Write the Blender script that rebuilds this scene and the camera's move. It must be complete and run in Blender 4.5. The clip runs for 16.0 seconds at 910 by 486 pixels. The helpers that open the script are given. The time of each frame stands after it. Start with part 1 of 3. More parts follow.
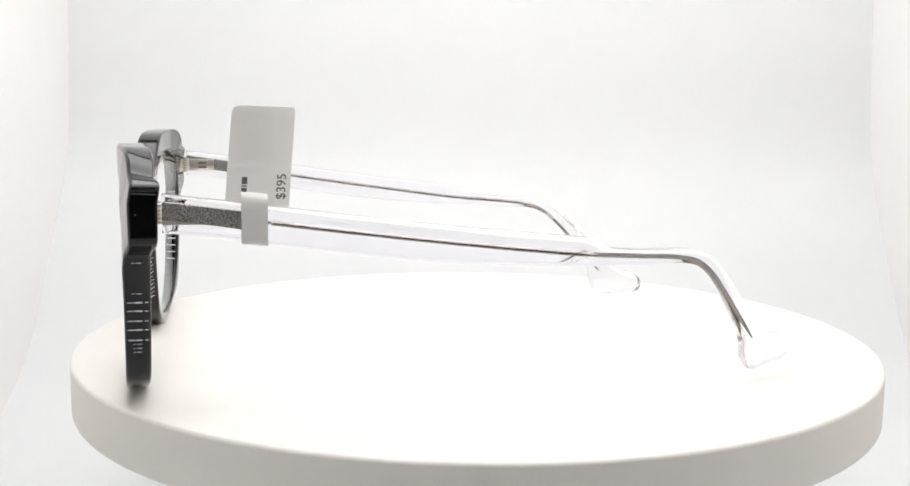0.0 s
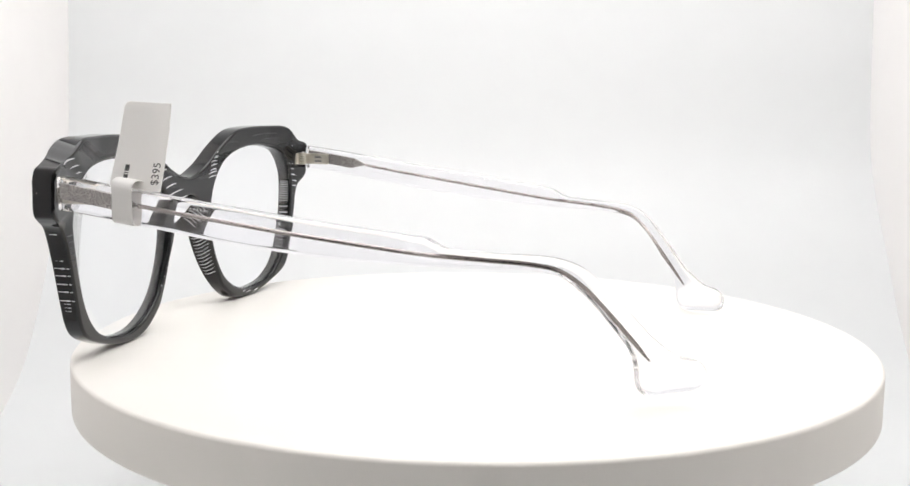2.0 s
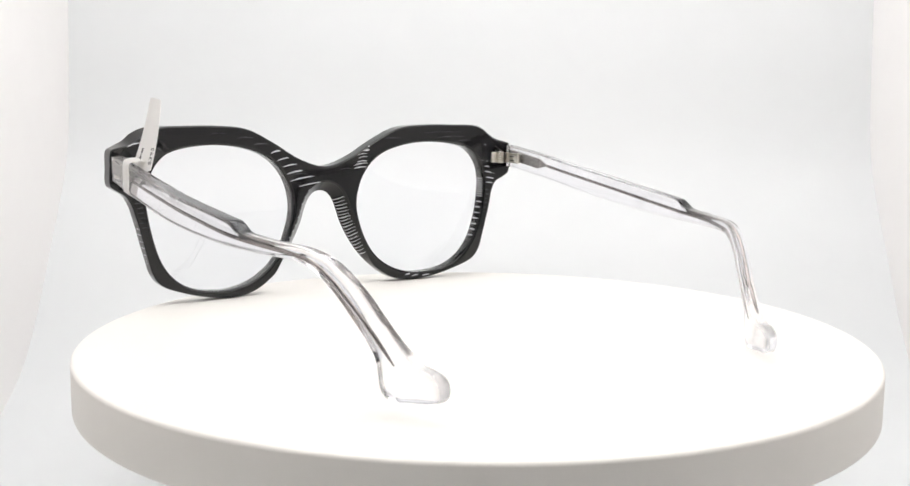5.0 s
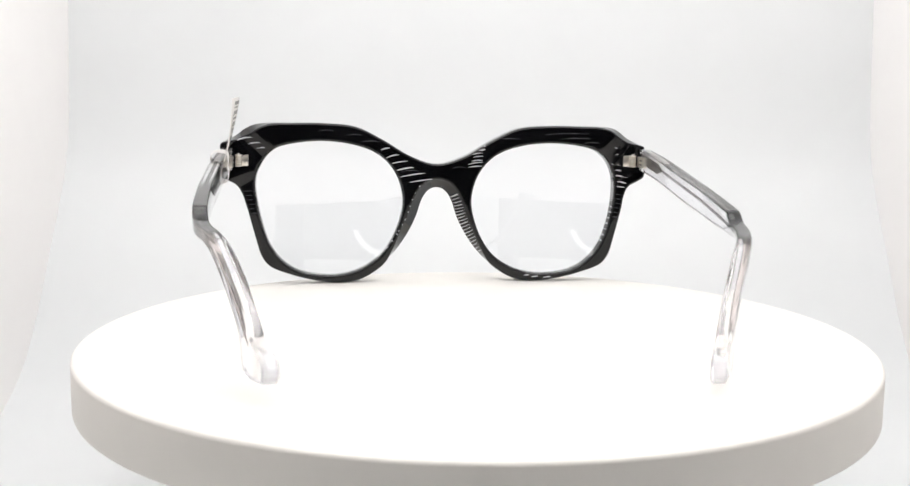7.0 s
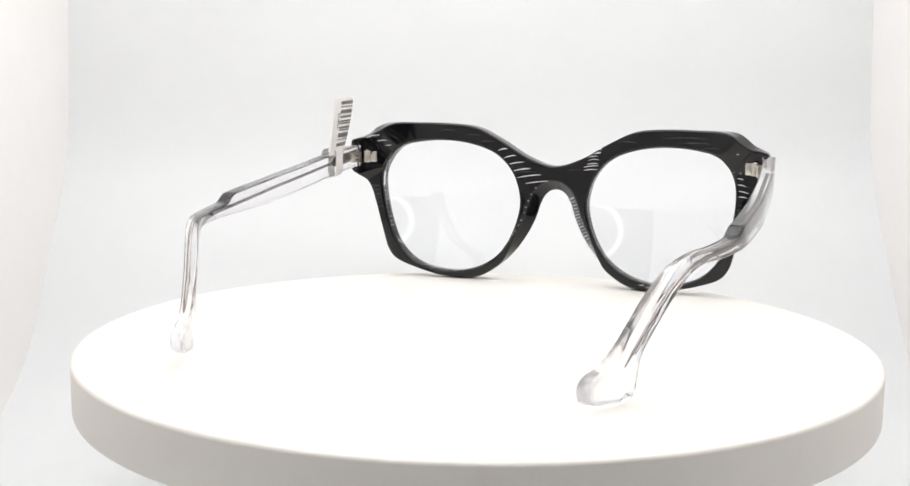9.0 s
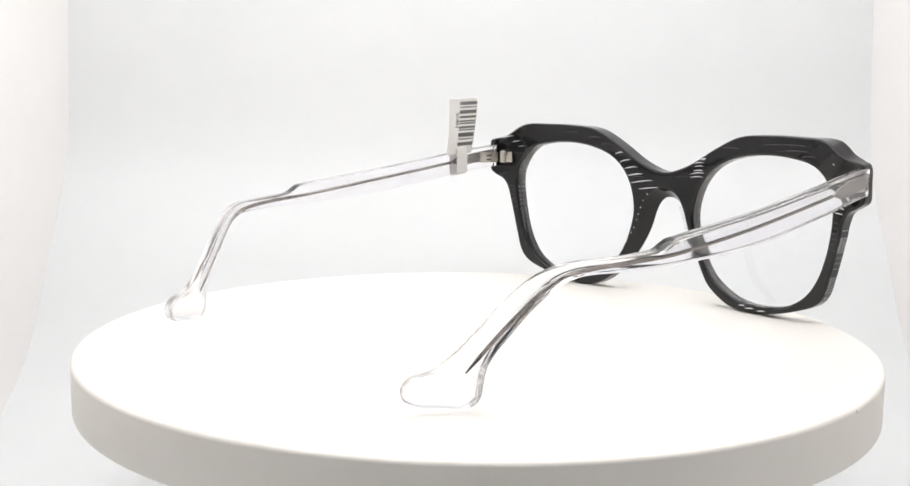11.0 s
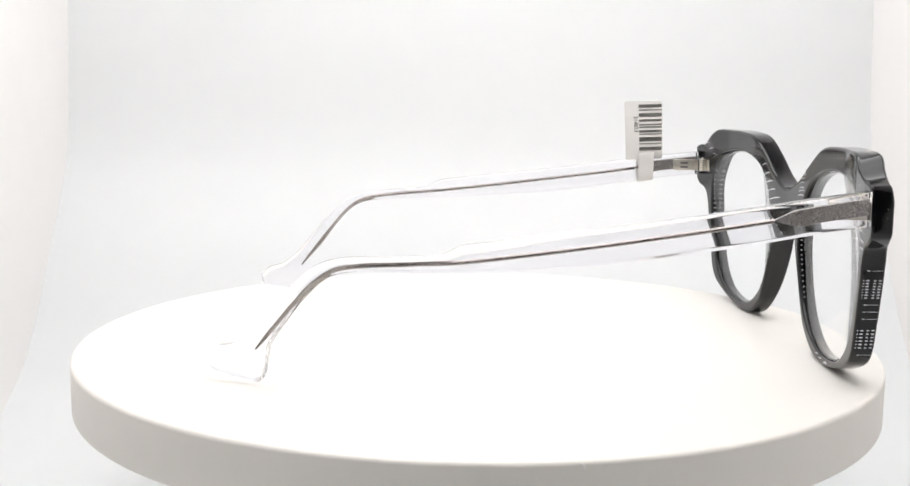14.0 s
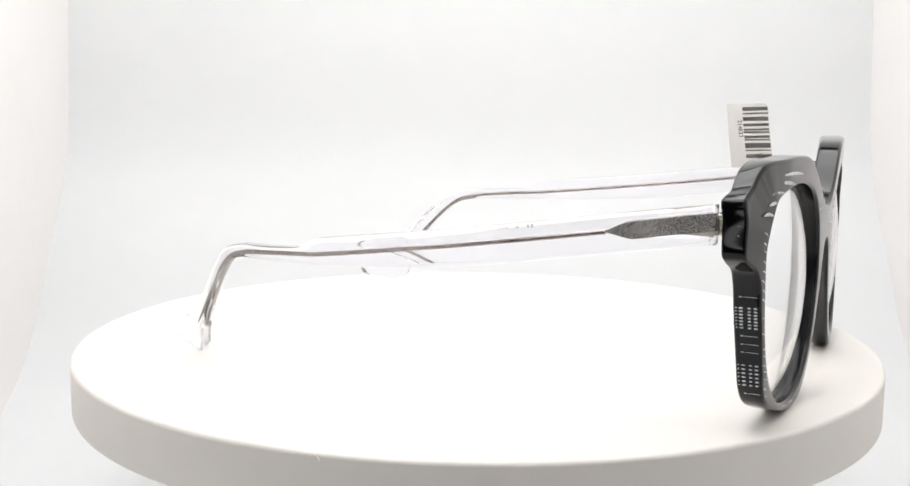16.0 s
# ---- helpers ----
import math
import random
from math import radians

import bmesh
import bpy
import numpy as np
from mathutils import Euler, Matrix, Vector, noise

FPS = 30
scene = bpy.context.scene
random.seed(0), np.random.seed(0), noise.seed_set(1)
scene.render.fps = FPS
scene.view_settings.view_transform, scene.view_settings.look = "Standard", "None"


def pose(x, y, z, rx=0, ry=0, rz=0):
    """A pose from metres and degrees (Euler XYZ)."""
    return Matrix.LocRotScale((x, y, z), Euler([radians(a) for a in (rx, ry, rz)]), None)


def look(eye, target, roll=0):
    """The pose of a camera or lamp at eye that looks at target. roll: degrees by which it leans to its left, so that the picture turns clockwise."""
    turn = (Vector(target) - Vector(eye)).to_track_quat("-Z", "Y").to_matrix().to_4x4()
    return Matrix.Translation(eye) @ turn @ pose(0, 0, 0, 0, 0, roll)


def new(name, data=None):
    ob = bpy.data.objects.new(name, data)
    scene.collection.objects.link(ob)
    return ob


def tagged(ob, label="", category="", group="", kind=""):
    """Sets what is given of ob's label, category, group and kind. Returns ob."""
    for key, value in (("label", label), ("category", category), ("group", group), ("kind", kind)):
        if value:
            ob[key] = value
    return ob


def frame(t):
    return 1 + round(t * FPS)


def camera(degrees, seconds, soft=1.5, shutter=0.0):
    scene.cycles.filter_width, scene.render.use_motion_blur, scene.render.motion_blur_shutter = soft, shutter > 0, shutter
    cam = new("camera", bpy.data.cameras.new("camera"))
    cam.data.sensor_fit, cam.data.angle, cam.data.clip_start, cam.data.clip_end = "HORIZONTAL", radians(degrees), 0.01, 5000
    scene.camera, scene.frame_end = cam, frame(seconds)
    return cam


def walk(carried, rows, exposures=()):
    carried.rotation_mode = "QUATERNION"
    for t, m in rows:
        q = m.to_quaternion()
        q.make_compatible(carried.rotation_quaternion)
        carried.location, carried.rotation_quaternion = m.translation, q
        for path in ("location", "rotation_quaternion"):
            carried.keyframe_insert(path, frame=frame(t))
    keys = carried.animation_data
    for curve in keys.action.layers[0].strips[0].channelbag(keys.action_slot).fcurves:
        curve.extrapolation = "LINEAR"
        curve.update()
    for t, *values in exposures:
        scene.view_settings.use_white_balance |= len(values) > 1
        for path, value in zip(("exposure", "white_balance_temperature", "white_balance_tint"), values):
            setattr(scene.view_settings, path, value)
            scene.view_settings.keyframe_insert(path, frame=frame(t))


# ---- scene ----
cam = camera(44.107, 16.0, soft=1.5)
EYE = (-0.00552, -0.28640, 0.06420)
TILT = radians(8.008)
AIM = (EYE[0], EYE[1] + math.cos(TILT), EYE[2] - math.sin(TILT))
walk(cam, [(0.0, look(EYE, AIM, 0.574)), (16.0, look(EYE, AIM, 0.574))])

MM = 0.001
SPIN = -13.498        # degrees a second, the turntable's speed
SQUARE_ON = 7.3       # seconds at which the plan below lies along the axes

# ---- world and light ----
world = bpy.data.worlds.new("world")
scene.world = world
world.use_nodes = True
world.node_tree.nodes["Background"].inputs[0].default_value = (0.9, 0.95, 1.0, 1)
world.node_tree.nodes["Background"].inputs[1].default_value = 0.3
CEILING_GLOW = 2.70
RING_GLOW = 1.3


# ---- materials ----
def material(name, base, rough=0.5, metal=0.0, **extra):
    m = bpy.data.materials.new(name)
    m.use_nodes = True
    b = m.node_tree.nodes["Principled BSDF"]
    b.inputs["Base Color"].default_value = (*base, 1)
    b.inputs["Roughness"].default_value = rough
    b.inputs["Metallic"].default_value = metal
    for key, value in extra.items():
        b.inputs[key.replace("_", " ")].default_value = value
    return m


def node(m, kind, **values):
    n = m.node_tree.nodes.new(kind)
    for key, value in values.items():
        if key.startswith("in"):
            n.inputs[int(key[2:])].default_value = value
    return n


def wire(m, a, b):
    m.node_tree.links.new(a, b)


def maths(m, op, a, b=None, clamp=False):
    n = m.node_tree.nodes.new("ShaderNodeMath")
    n.operation, n.use_clamp = op, clamp
    for i, v in enumerate((a, b)):
        if v is None:
            continue
        if isinstance(v, (int, float)):
            n.inputs[i].default_value = v
        else:
            wire(m, v, n.inputs[i])
    return n.outputs[0]


def grain(m, scale, low, high, bump=0.0, bump_scale=400.0):
    """Two scales of tone on the base colour between low and high, and a fine relief."""
    b = m.node_tree.nodes["Principled BSDF"]
    at = node(m, "ShaderNodeTexCoord").outputs["Object"]
    n1 = node(m, "ShaderNodeTexNoise", in2=scale, in3=3.0)
    n2 = node(m, "ShaderNodeTexNoise", in2=scale * 11, in3=2.0)
    wire(m, at, n1.inputs[0]), wire(m, at, n2.inputs[0])
    both = maths(m, "ADD", maths(m, "MULTIPLY", n1.outputs[0], 0.7), maths(m, "MULTIPLY", n2.outputs[0], 0.3))
    ramp = node(m, "ShaderNodeValToRGB")
    ramp.color_ramp.elements[0].position, ramp.color_ramp.elements[1].position = 0.35, 0.65
    ramp.color_ramp.elements[0].color, ramp.color_ramp.elements[1].color = (*low, 1), (*high, 1)
    wire(m, both, ramp.inputs[0]), wire(m, ramp.outputs[0], b.inputs["Base Color"])
    if bump:
        n3 = node(m, "ShaderNodeTexNoise", in2=bump_scale, in3=4.0)
        wire(m, at, n3.inputs[0])
        bp = node(m, "ShaderNodeBump", in0=bump, in1=0.0005)
        wire(m, n3.outputs[0], bp.inputs["Height"]), wire(m, bp.outputs[0], b.inputs["Normal"])
    return m


def glowing(name, colour, strength):
    m = material(name, (0.8, 0.8, 0.8), 0.6)
    b = m.node_tree.nodes["Principled BSDF"]
    b.inputs["Emission Color"].default_value = (*colour, 1)
    b.inputs["Emission Strength"].default_value = strength
    return m


def clear(name, tint, ior, rough=0.0):
    return material(name, tint, rough, Transmission_Weight=1.0, IOR=ior)


SHEET = grain(material("white_backdrop_sheet", (0.788, 0.800, 0.805), 0.75), 6.0, (0.775, 0.788, 0.793), (0.801, 0.812, 0.817), 0.05, 900)
FABRIC = grain(material("white_box_lining", (0.905, 0.882, 0.871), 0.7), 9.0, (0.895, 0.872, 0.861), (0.915, 0.892, 0.881), 0.08, 1500)
PLASTIC = grain(material("white_platter_plastic", (0.87, 0.838, 0.79), 0.42), 14.0, (0.86, 0.828, 0.78), (0.88, 0.848, 0.80), 0.04, 2500)
PANEL = glowing("lit_diffuser", (1.0, 0.995, 0.992), CEILING_GLOW)
RING = glowing("lit_ring", (1.0, 0.99, 0.98), RING_GLOW)
# for unseen panels that stand in for the dark room at the front
DARK = grain(material("dark_room_stand_in", (0.04, 0.04, 0.042), 0.8), 30.0, (0.032, 0.032, 0.034), (0.05, 0.05, 0.052), 0.1, 1500)
GREY = material("grey_plastic", (0.35, 0.35, 0.36), 0.5)


def temple_acetate():
    """Clear acetate, polished along the arm and softly worn on the flared tip."""
    m = clear("clear_acetate", (0.97, 0.962, 0.985), 1.44)
    b = m.node_tree.nodes["Principled BSDF"]
    sep = node(m, "ShaderNodeSeparateXYZ")
    at = node(m, "ShaderNodeTexCoord").outputs["Object"]
    wire(m, at, sep.inputs[0])
    back = maths(m, "MULTIPLY", maths(m, "SUBTRACT", -0.046, sep.outputs[1]), 120.0, clamp=True)
    scuff = node(m, "ShaderNodeTexNoise", in2=300.0, in3=3.0)
    wire(m, at, scuff.inputs[0])
    wire(m, maths(m, "ADD", maths(m, "MULTIPLY", back, 0.22), maths(m, "MULTIPLY", scuff.outputs[0], 0.06)), b.inputs["Roughness"])
    return m


ACETATE = temple_acetate()
LENS = clear("clear_lens", (0.985, 0.99, 1.0), 1.5)
STEEL = material("polished_steel", (0.30, 0.275, 0.26), 0.14, 1.0)
HINGE = grain(material("nickel_hinge", (0.75, 0.71, 0.64), 0.28, 1.0), 900.0, (0.66, 0.62, 0.55), (0.80, 0.77, 0.71))
# the plate's glints are put into its base colour as strong speckle
PLATE = grain(material("glint_speckled_core_plate", (0.3, 0.28, 0.27), 0.42, 1.0), 3800.0, (0.04, 0.038, 0.036), (0.72, 0.69, 0.66))
PAPER = grain(material("white_tag_paper", (0.93, 0.91, 0.89), 0.6), 120.0, (0.92, 0.90, 0.88), (0.94, 0.925, 0.91))


def translucent(m, share):
    """Lets part of the light through a thin leaf."""
    tree = m.node_tree
    b, out = tree.nodes["Principled BSDF"], tree.nodes["Material Output"]
    t, mix = node(m, "ShaderNodeBsdfTranslucent"), node(m, "ShaderNodeMixShader")
    t.inputs[0].default_value = (0.93, 0.92, 0.90, 1)
    mix.inputs[0].default_value = share
    wire(m, b.outputs[0], mix.inputs[1]), wire(m, t.outputs[0], mix.inputs[2]), wire(m, mix.outputs[0], out.inputs[0])
    return m


translucent(PAPER, 0.36)
INK = grain(material("black_print", (0.06, 0.06, 0.06), 0.6), 2500.0, (0.045, 0.045, 0.045), (0.12, 0.12, 0.12))
# a lighter copy of the ink: glare over the bars is put into its colour
GLARE_INK = grain(material("glare_greyed_print", (0.13, 0.13, 0.13), 0.6), 2500.0, (0.11, 0.11, 0.11), (0.2, 0.2, 0.2))
translucent(GLARE_INK, 0.34)
FAINT = material("faint_grey_print", (0.9, 0.9, 0.92), 0.6)


def laminate():
    """Glossy black acetate, faintly cloudy, with light hand marks in its polish."""
    m = grain(material("black_acetate", (0.006, 0.006, 0.008), 0.06, IOR=1.46), 90.0, (0.0015, 0.0015, 0.002), (0.004, 0.004, 0.005))
    b = m.node_tree.nodes["Principled BSDF"]
    at = node(m, "ShaderNodeTexCoord").outputs["Object"]
    rub = node(m, "ShaderNodeTexNoise", in2=220.0, in3=3.0)
    wire(m, at, rub.inputs[0])
    wire(m, maths(m, "ADD", 0.02, maths(m, "MULTIPLY", rub.outputs[0], 0.08)), b.inputs["Roughness"])
    return m


BLACK = laminate()
THREAD = grain(material("white_thread", (0.7, 0.71, 0.74), 0.15), 700.0, (0.5, 0.51, 0.54), (0.86, 0.87, 0.9))
DIM_THREAD = grain(material("deep_lying_thread", (0.2, 0.2, 0.21), 0.12), 700.0, (0.02, 0.02, 0.022), (0.11, 0.11, 0.12))


# ---- mesh helpers ----
def finish(mesh, mat, angle=35):
    mesh.materials.append(mat)
    for p in mesh.polygons:
        p.use_smooth = True
    mesh.set_sharp_from_angle(angle=radians(angle))
    return mesh


def mesh_of(name, bm, mat, angle=35):
    bmesh.ops.recalc_face_normals(bm, faces=bm.faces)
    mesh = bpy.data.meshes.new(name)
    bm.to_mesh(mesh)
    bm.free()
    return finish(mesh, mat, angle)


def part(name, bm, mat, parent=None, label="", angle=35):
    ob = new(name, mesh_of(name, bm, mat, angle) if isinstance(bm, bmesh.types.BMesh) else bm)
    ob.parent = parent
    return tagged(ob, label)


def flat_faces(ob):
    """Keeps broad faces flat in their shading beside rounded edges."""
    m = ob.modifiers.new("flat_faces", "WEIGHTED_NORMAL")
    m.weight, m.keep_sharp = 80, True


def spline(points, steps, closed=True):
    """A centripetal curve through the points."""
    out, n = [], len(points)
    P = [Vector(p) for p in points]
    for i in range(n if closed else n - 1):
        if closed:
            a, b, c, d = (P[(i + k) % n] for k in (-1, 0, 1, 2))
        else:
            b, c = P[i], P[i + 1]
            a = P[i - 1] if i else b + (b - c)
            d = P[i + 2] if i + 2 < n else c + (c - b)
        ts = [0.0]
        for u, v in ((a, b), (b, c), (c, d)):
            ts.append(ts[-1] + max((v - u).length, 1e-6) ** 0.5)
        for s in range(steps):
            t = ts[1] + (ts[2] - ts[1]) * s / steps
            def mix(u, v, i0, i1):
                return u * ((ts[i1] - t) / (ts[i1] - ts[i0])) + v * ((t - ts[i0]) / (ts[i1] - ts[i0]))
            a1, a2, a3 = mix(a, b, 0, 1), mix(b, c, 1, 2), mix(c, d, 2, 3)
            out.append(mix(mix(a1, a2, 0, 2), mix(a2, a3, 1, 3), 1, 2))
    if not closed:
        out.append(P[-1])
    return out


def area(loop):
    return sum(a.x * b.y - b.x * a.y for a, b in zip(loop, loop[1:] + loop[:1])) / 2


def inward(loop, hole):
    """Unit normals that point into the material."""
    n, out = len(loop), []
    sign = (1 if area(loop) > 0 else -1) * (-1 if hole else 1)
    for i in range(n):
        d = (loop[(i + 1) % n] - loop[i - 1]).normalized()
        out.append(Vector((-d.y, d.x)) * sign)
    return out


def plate(outer, holes, profile, shape, cut=None):
    """A solid from a flat outline with holes. profile: rows of (inset, height) from the front edge round to the back edge.
    shape(u, v, w) gives the place in metres; cut(u, v, w, hole) adds to the inset."""
    bm = bmesh.new()
    ends = ([], [])
    for k, loop in enumerate([outer, *holes]):
        normals = inward(loop, k > 0)
        rings = []
        for inset, w in profile:
            ring = []
            for p, nn in zip(loop, normals):
                q = p + nn * (inset + (cut(p.x, p.y, w, k > 0) if cut else 0.0))
                ring.append(bm.verts.new((q.x, q.y, w)))
            rings.append(ring)
        n = len(loop)
        for r1, r2 in zip(rings, rings[1:]):
            for i in range(n):
                bm.faces.new((r1[i], r1[(i + 1) % n], r2[(i + 1) % n], r2[i]))
        for side, ring in ((0, rings[0]), (1, rings[-1])):
            for i in range(n):
                ends[side].append(bm.edges.get((ring[i], ring[(i + 1) % n])))
    for side in ends:
        bmesh.ops.triangle_fill(bm, use_beauty=True, use_dissolve=False, edges=side)
    for v in bm.verts:
        v.co = shape(*v.co)
    return bm


def rounded(half, bevel, steps=3):
    """Rows for plate(): both edges rounded."""
    rows = []
    for i in range(steps + 1):
        a = i / steps * math.pi / 2
        rows.append((bevel * (1 - math.sin(a)), half - bevel * (1 - math.cos(a))))
    return rows + [(i, -w) for i, w in reversed(rows)]


def block(bm, lo, hi, bevel=0.0, m=None):
    """A box between two corners, with rounded edges."""
    made = bmesh.ops.create_cube(bm, size=1.0)["verts"]
    for v in made:
        v.co = Vector([(a + b) / 2 + c * (b - a) for a, b, c in zip(lo, hi, v.co)])
    if bevel:
        edges = list({e for v in made for e in v.link_edges})
        made = bmesh.ops.bevel(bm, geom=edges, offset=bevel, segments=2, affect="EDGES", profile=0.5)["verts"]
    if m is not None:
        for v in {v for v in made}:
            v.co = m @ v.co
    return bm


def lathe(bm, rows, steps=128, centre=(0, 0)):
    """Turns rows of (radius, z) about the vertical; radius 0 closes it."""
    rings = []
    for r, z in rows:
        if r == 0:
            rings.append([bm.verts.new((*centre, z))])
        else:
            rings.append([bm.verts.new((centre[0] + r * math.cos(2 * math.pi * i / steps), centre[1] + r * math.sin(2 * math.pi * i / steps), z)) for i in range(steps)])
    for a, b in zip(rings, rings[1:]):
        for i in range(steps):
            j = (i + 1) % steps
            if len(a) == 1:
                bm.faces.new((a[0], b[i], b[j]))
            elif len(b) == 1:
                bm.faces.new((a[i], a[j], b[0]))
            else:
                bm.faces.new((a[i], a[j], b[j], b[i]))
    return bm


def tube(bm, path, radius, sides=10, flat=1.0):
    """A round bar along a path, pointed where the radius is small."""
    rings = []
    for i, p in enumerate(path):
        d = (path[min(i + 1, len(path) - 1)] - path[max(i - 1, 0)]).normalized()
        s = d.cross(Vector((1, 0, 0))).normalized()
        t = d.cross(s)
        r = radius(i / (len(path) - 1))
        rings.append([bm.verts.new(p + (s * math.cos(a) + t * math.sin(a) * flat) * r) for a in (2 * math.pi * k / sides for k in range(sides))])
    for a, b in zip(rings, rings[1:]):
        for i in range(sides):
            bm.faces.new((a[i], a[(i + 1) % sides], b[(i + 1) % sides], b[i]))
    bm.faces.new(rings[0]), bm.faces.new(rings[-1])
    return bm


def lettering(text, size, shape):
    """Raised print in the built-in font; shape(u, v, w) places it."""
    c = bpy.data.curves.new("print", "FONT")
    c.body, c.size, c.align_x, c.align_y, c.extrude = text, size, "CENTER", "CENTER", 0.015
    ob = new("print", c)
    mesh = bpy.data.meshes.new_from_object(ob.evaluated_get(bpy.context.evaluated_depsgraph_get()))
    bpy.data.objects.remove(ob)
    for v in mesh.vertices:
        v.co = shape(*v.co)
    mesh.materials.clear()
    return mesh


# ---- the light box ----
BOX_X, BOX_BACK, BOX_FRONT, BOX_FLOOR, BOX_TOP = 0.1662, 0.215, -0.37, -0.070, 0.29

BOX_SHEET = -0.26     # where the white floor ends
BOX_OPEN = -0.24      # where the white side walls end


def slab(name, lo, hi, mat, label, category):
    return tagged(part(name, block(bmesh.new(), lo, hi), mat), label, category, kind="structure")


def light_box():
    t = 0.006
    for name, x0, x1 in (("west", -BOX_X - t, -BOX_X), ("east", BOX_X, BOX_X + t)):
        slab("wall_%s_1" % name, (x0, BOX_OPEN, BOX_FLOOR), (x1, BOX_BACK, BOX_TOP), FABRIC, "plain white side wall of a photo light box", "wall")
        # unseen dark panel, added so the rims reflect black towards the front
        slab("wall_%s_2" % name, (x0, BOX_FRONT, BOX_FLOOR), (x1, BOX_OPEN, BOX_TOP), DARK, "unseen black side panel added to darken reflections at the front", "wall")
    slab("wall_north", (-BOX_X - t, BOX_BACK, BOX_FLOOR), (BOX_X + t, BOX_BACK + t, BOX_TOP), FABRIC, "plain white back wall behind the backdrop sheet", "wall")
    # the front: an added black panel in place of the dim room, a white one above
    slab("wall_south_1", (-BOX_X - t, BOX_FRONT - t, BOX_FLOOR), (BOX_X + t, BOX_FRONT, 0.12), DARK, "unseen black panel standing in for the dim room before the box", "wall")
    # unseen white band, added to bounce fill on tips and platter
    slab("wall_south_2", (-BOX_X - t, BOX_FRONT - t, 0.12), (BOX_X + t, BOX_FRONT, BOX_TOP), FABRIC, "unseen white panel added high at the front as fill", "wall")
    slab("floor_1", (-BOX_X - t, BOX_SHEET, BOX_FLOOR - t), (BOX_X + t, BOX_BACK + t, BOX_FLOOR), FABRIC, "plain white floor of a photo light box", "floor")
    # unseen dark floor, added to keep bright floor out of the rims' reflections
    slab("floor_2", (-BOX_X - t, BOX_FRONT - t, BOX_FLOOR - t), (BOX_X + t, BOX_SHEET, BOX_FLOOR), DARK, "unseen black floor panel added to darken reflections in the rims", "floor")
    slab("ceiling", (-BOX_X - t, BOX_FRONT - t, BOX_TOP), (BOX_X + t, BOX_BACK + t, BOX_TOP + t), FABRIC, "plain white top of a photo light box", "ceiling")
    # the seamless sheet: down the back, round a wide curve and forward along the floor
    side = spline([(196, 285), (187, 96), (180, 37), (168, 15), (157, 0), (138, -26), (120, -44), (88, -58), (45, -65), (-40, -67), (-260, -67.5)], 8, closed=False)
    bm = bmesh.new()
    rows = []
    for off in (0.0, 0.8):
        row = []
        for i, p in enumerate(side):
            d = (side[min(i + 1, len(side) - 1)] - side[max(i - 1, 0)]).normalized()
            q = p + Vector((-d.y, d.x)) * -off
            row.append([bm.verts.new((sx * 166.8 * MM, q.x * MM, q.y * MM)) for sx in (-1, 1)])
        rows.append(row)
    for row in rows:
        for a, b in zip(row, row[1:]):
            bm.faces.new((a[0], a[1], b[1], b[0]))
    for k in (0, 1):
        for i in range(len(side) - 1):
            bm.faces.new((rows[0][i][k], rows[0][i + 1][k], rows[1][i + 1][k], rows[1][i][k]))
    for i in (0, -1):
        bm.faces.new((rows[0][i][0], rows[0][i][1], rows[1][i][1], rows[1][i][0]))
    tagged(part("backdrop", bm, SHEET), "seamless white sheet curving from back wall to floor", "backdrop", kind="structure")


def ceiling_light():
    lamp = tagged(new("ceiling_light"), "flat white LED panel glowing under the box top", "lamp")
    lamp.location = (0, -0.015, BOX_TOP - 0.012)
    bm = bmesh.new()
    block(bm, (-0.146, -0.175, -0.004), (0.146, 0.175, 0.0))
    part("diffuser", bm, PANEL, lamp, "glowing white diffuser")
    bm = bmesh.new()
    for lo, hi in (((-0.152, -0.181, -0.006), (-0.146, 0.181, 0.012)), ((0.146, -0.181, -0.006), (0.152, 0.181, 0.012)),
                   ((-0.146, -0.181, -0.006), (0.146, -0.175, 0.012)), ((-0.146, 0.175, -0.006), (0.146, 0.181, 0.012))):
        block(bm, lo, hi)
    part("frame", bm, GREY, lamp, "thin grey rim")


def ring_light():
    lamp = tagged(new("ring_light"), "white ring lamp standing at the front of the box", "lamp")
    lamp.matrix_basis = look((-0.062, -0.345, 0.026), (-0.03, 0.05, 0.03))
    for name, r0, r1, z0, z1, mat, label in (("diffuser", 0.062, 0.075, -0.006, -0.002, RING, "glowing ring"), ("housing", 0.060, 0.077, -0.0015, 0.010, GREY, "grey plastic back")):
        bm = bmesh.new()
        rings = []
        for k in range(49):
            a = radians(10 + 262 * k / 48)
            rings.append([bm.verts.new((q * math.cos(a), q * math.sin(a), z)) for q, z in ((r0, z0), (r1, z0), (r1, z1), (r0, z1))])
        for a, b in zip(rings, rings[1:]):
            for i in range(4):
                bm.faces.new((a[i], a[(i + 1) % 4], b[(i + 1) % 4], b[i]))
        bm.faces.new(rings[0]), bm.faces.new(rings[-1])
        part(name, bm, mat, lamp, label)


# ---- the turntable ----
BASE_Z = -0.0672
TOP_Z = -0.0003       # the disc's upper face


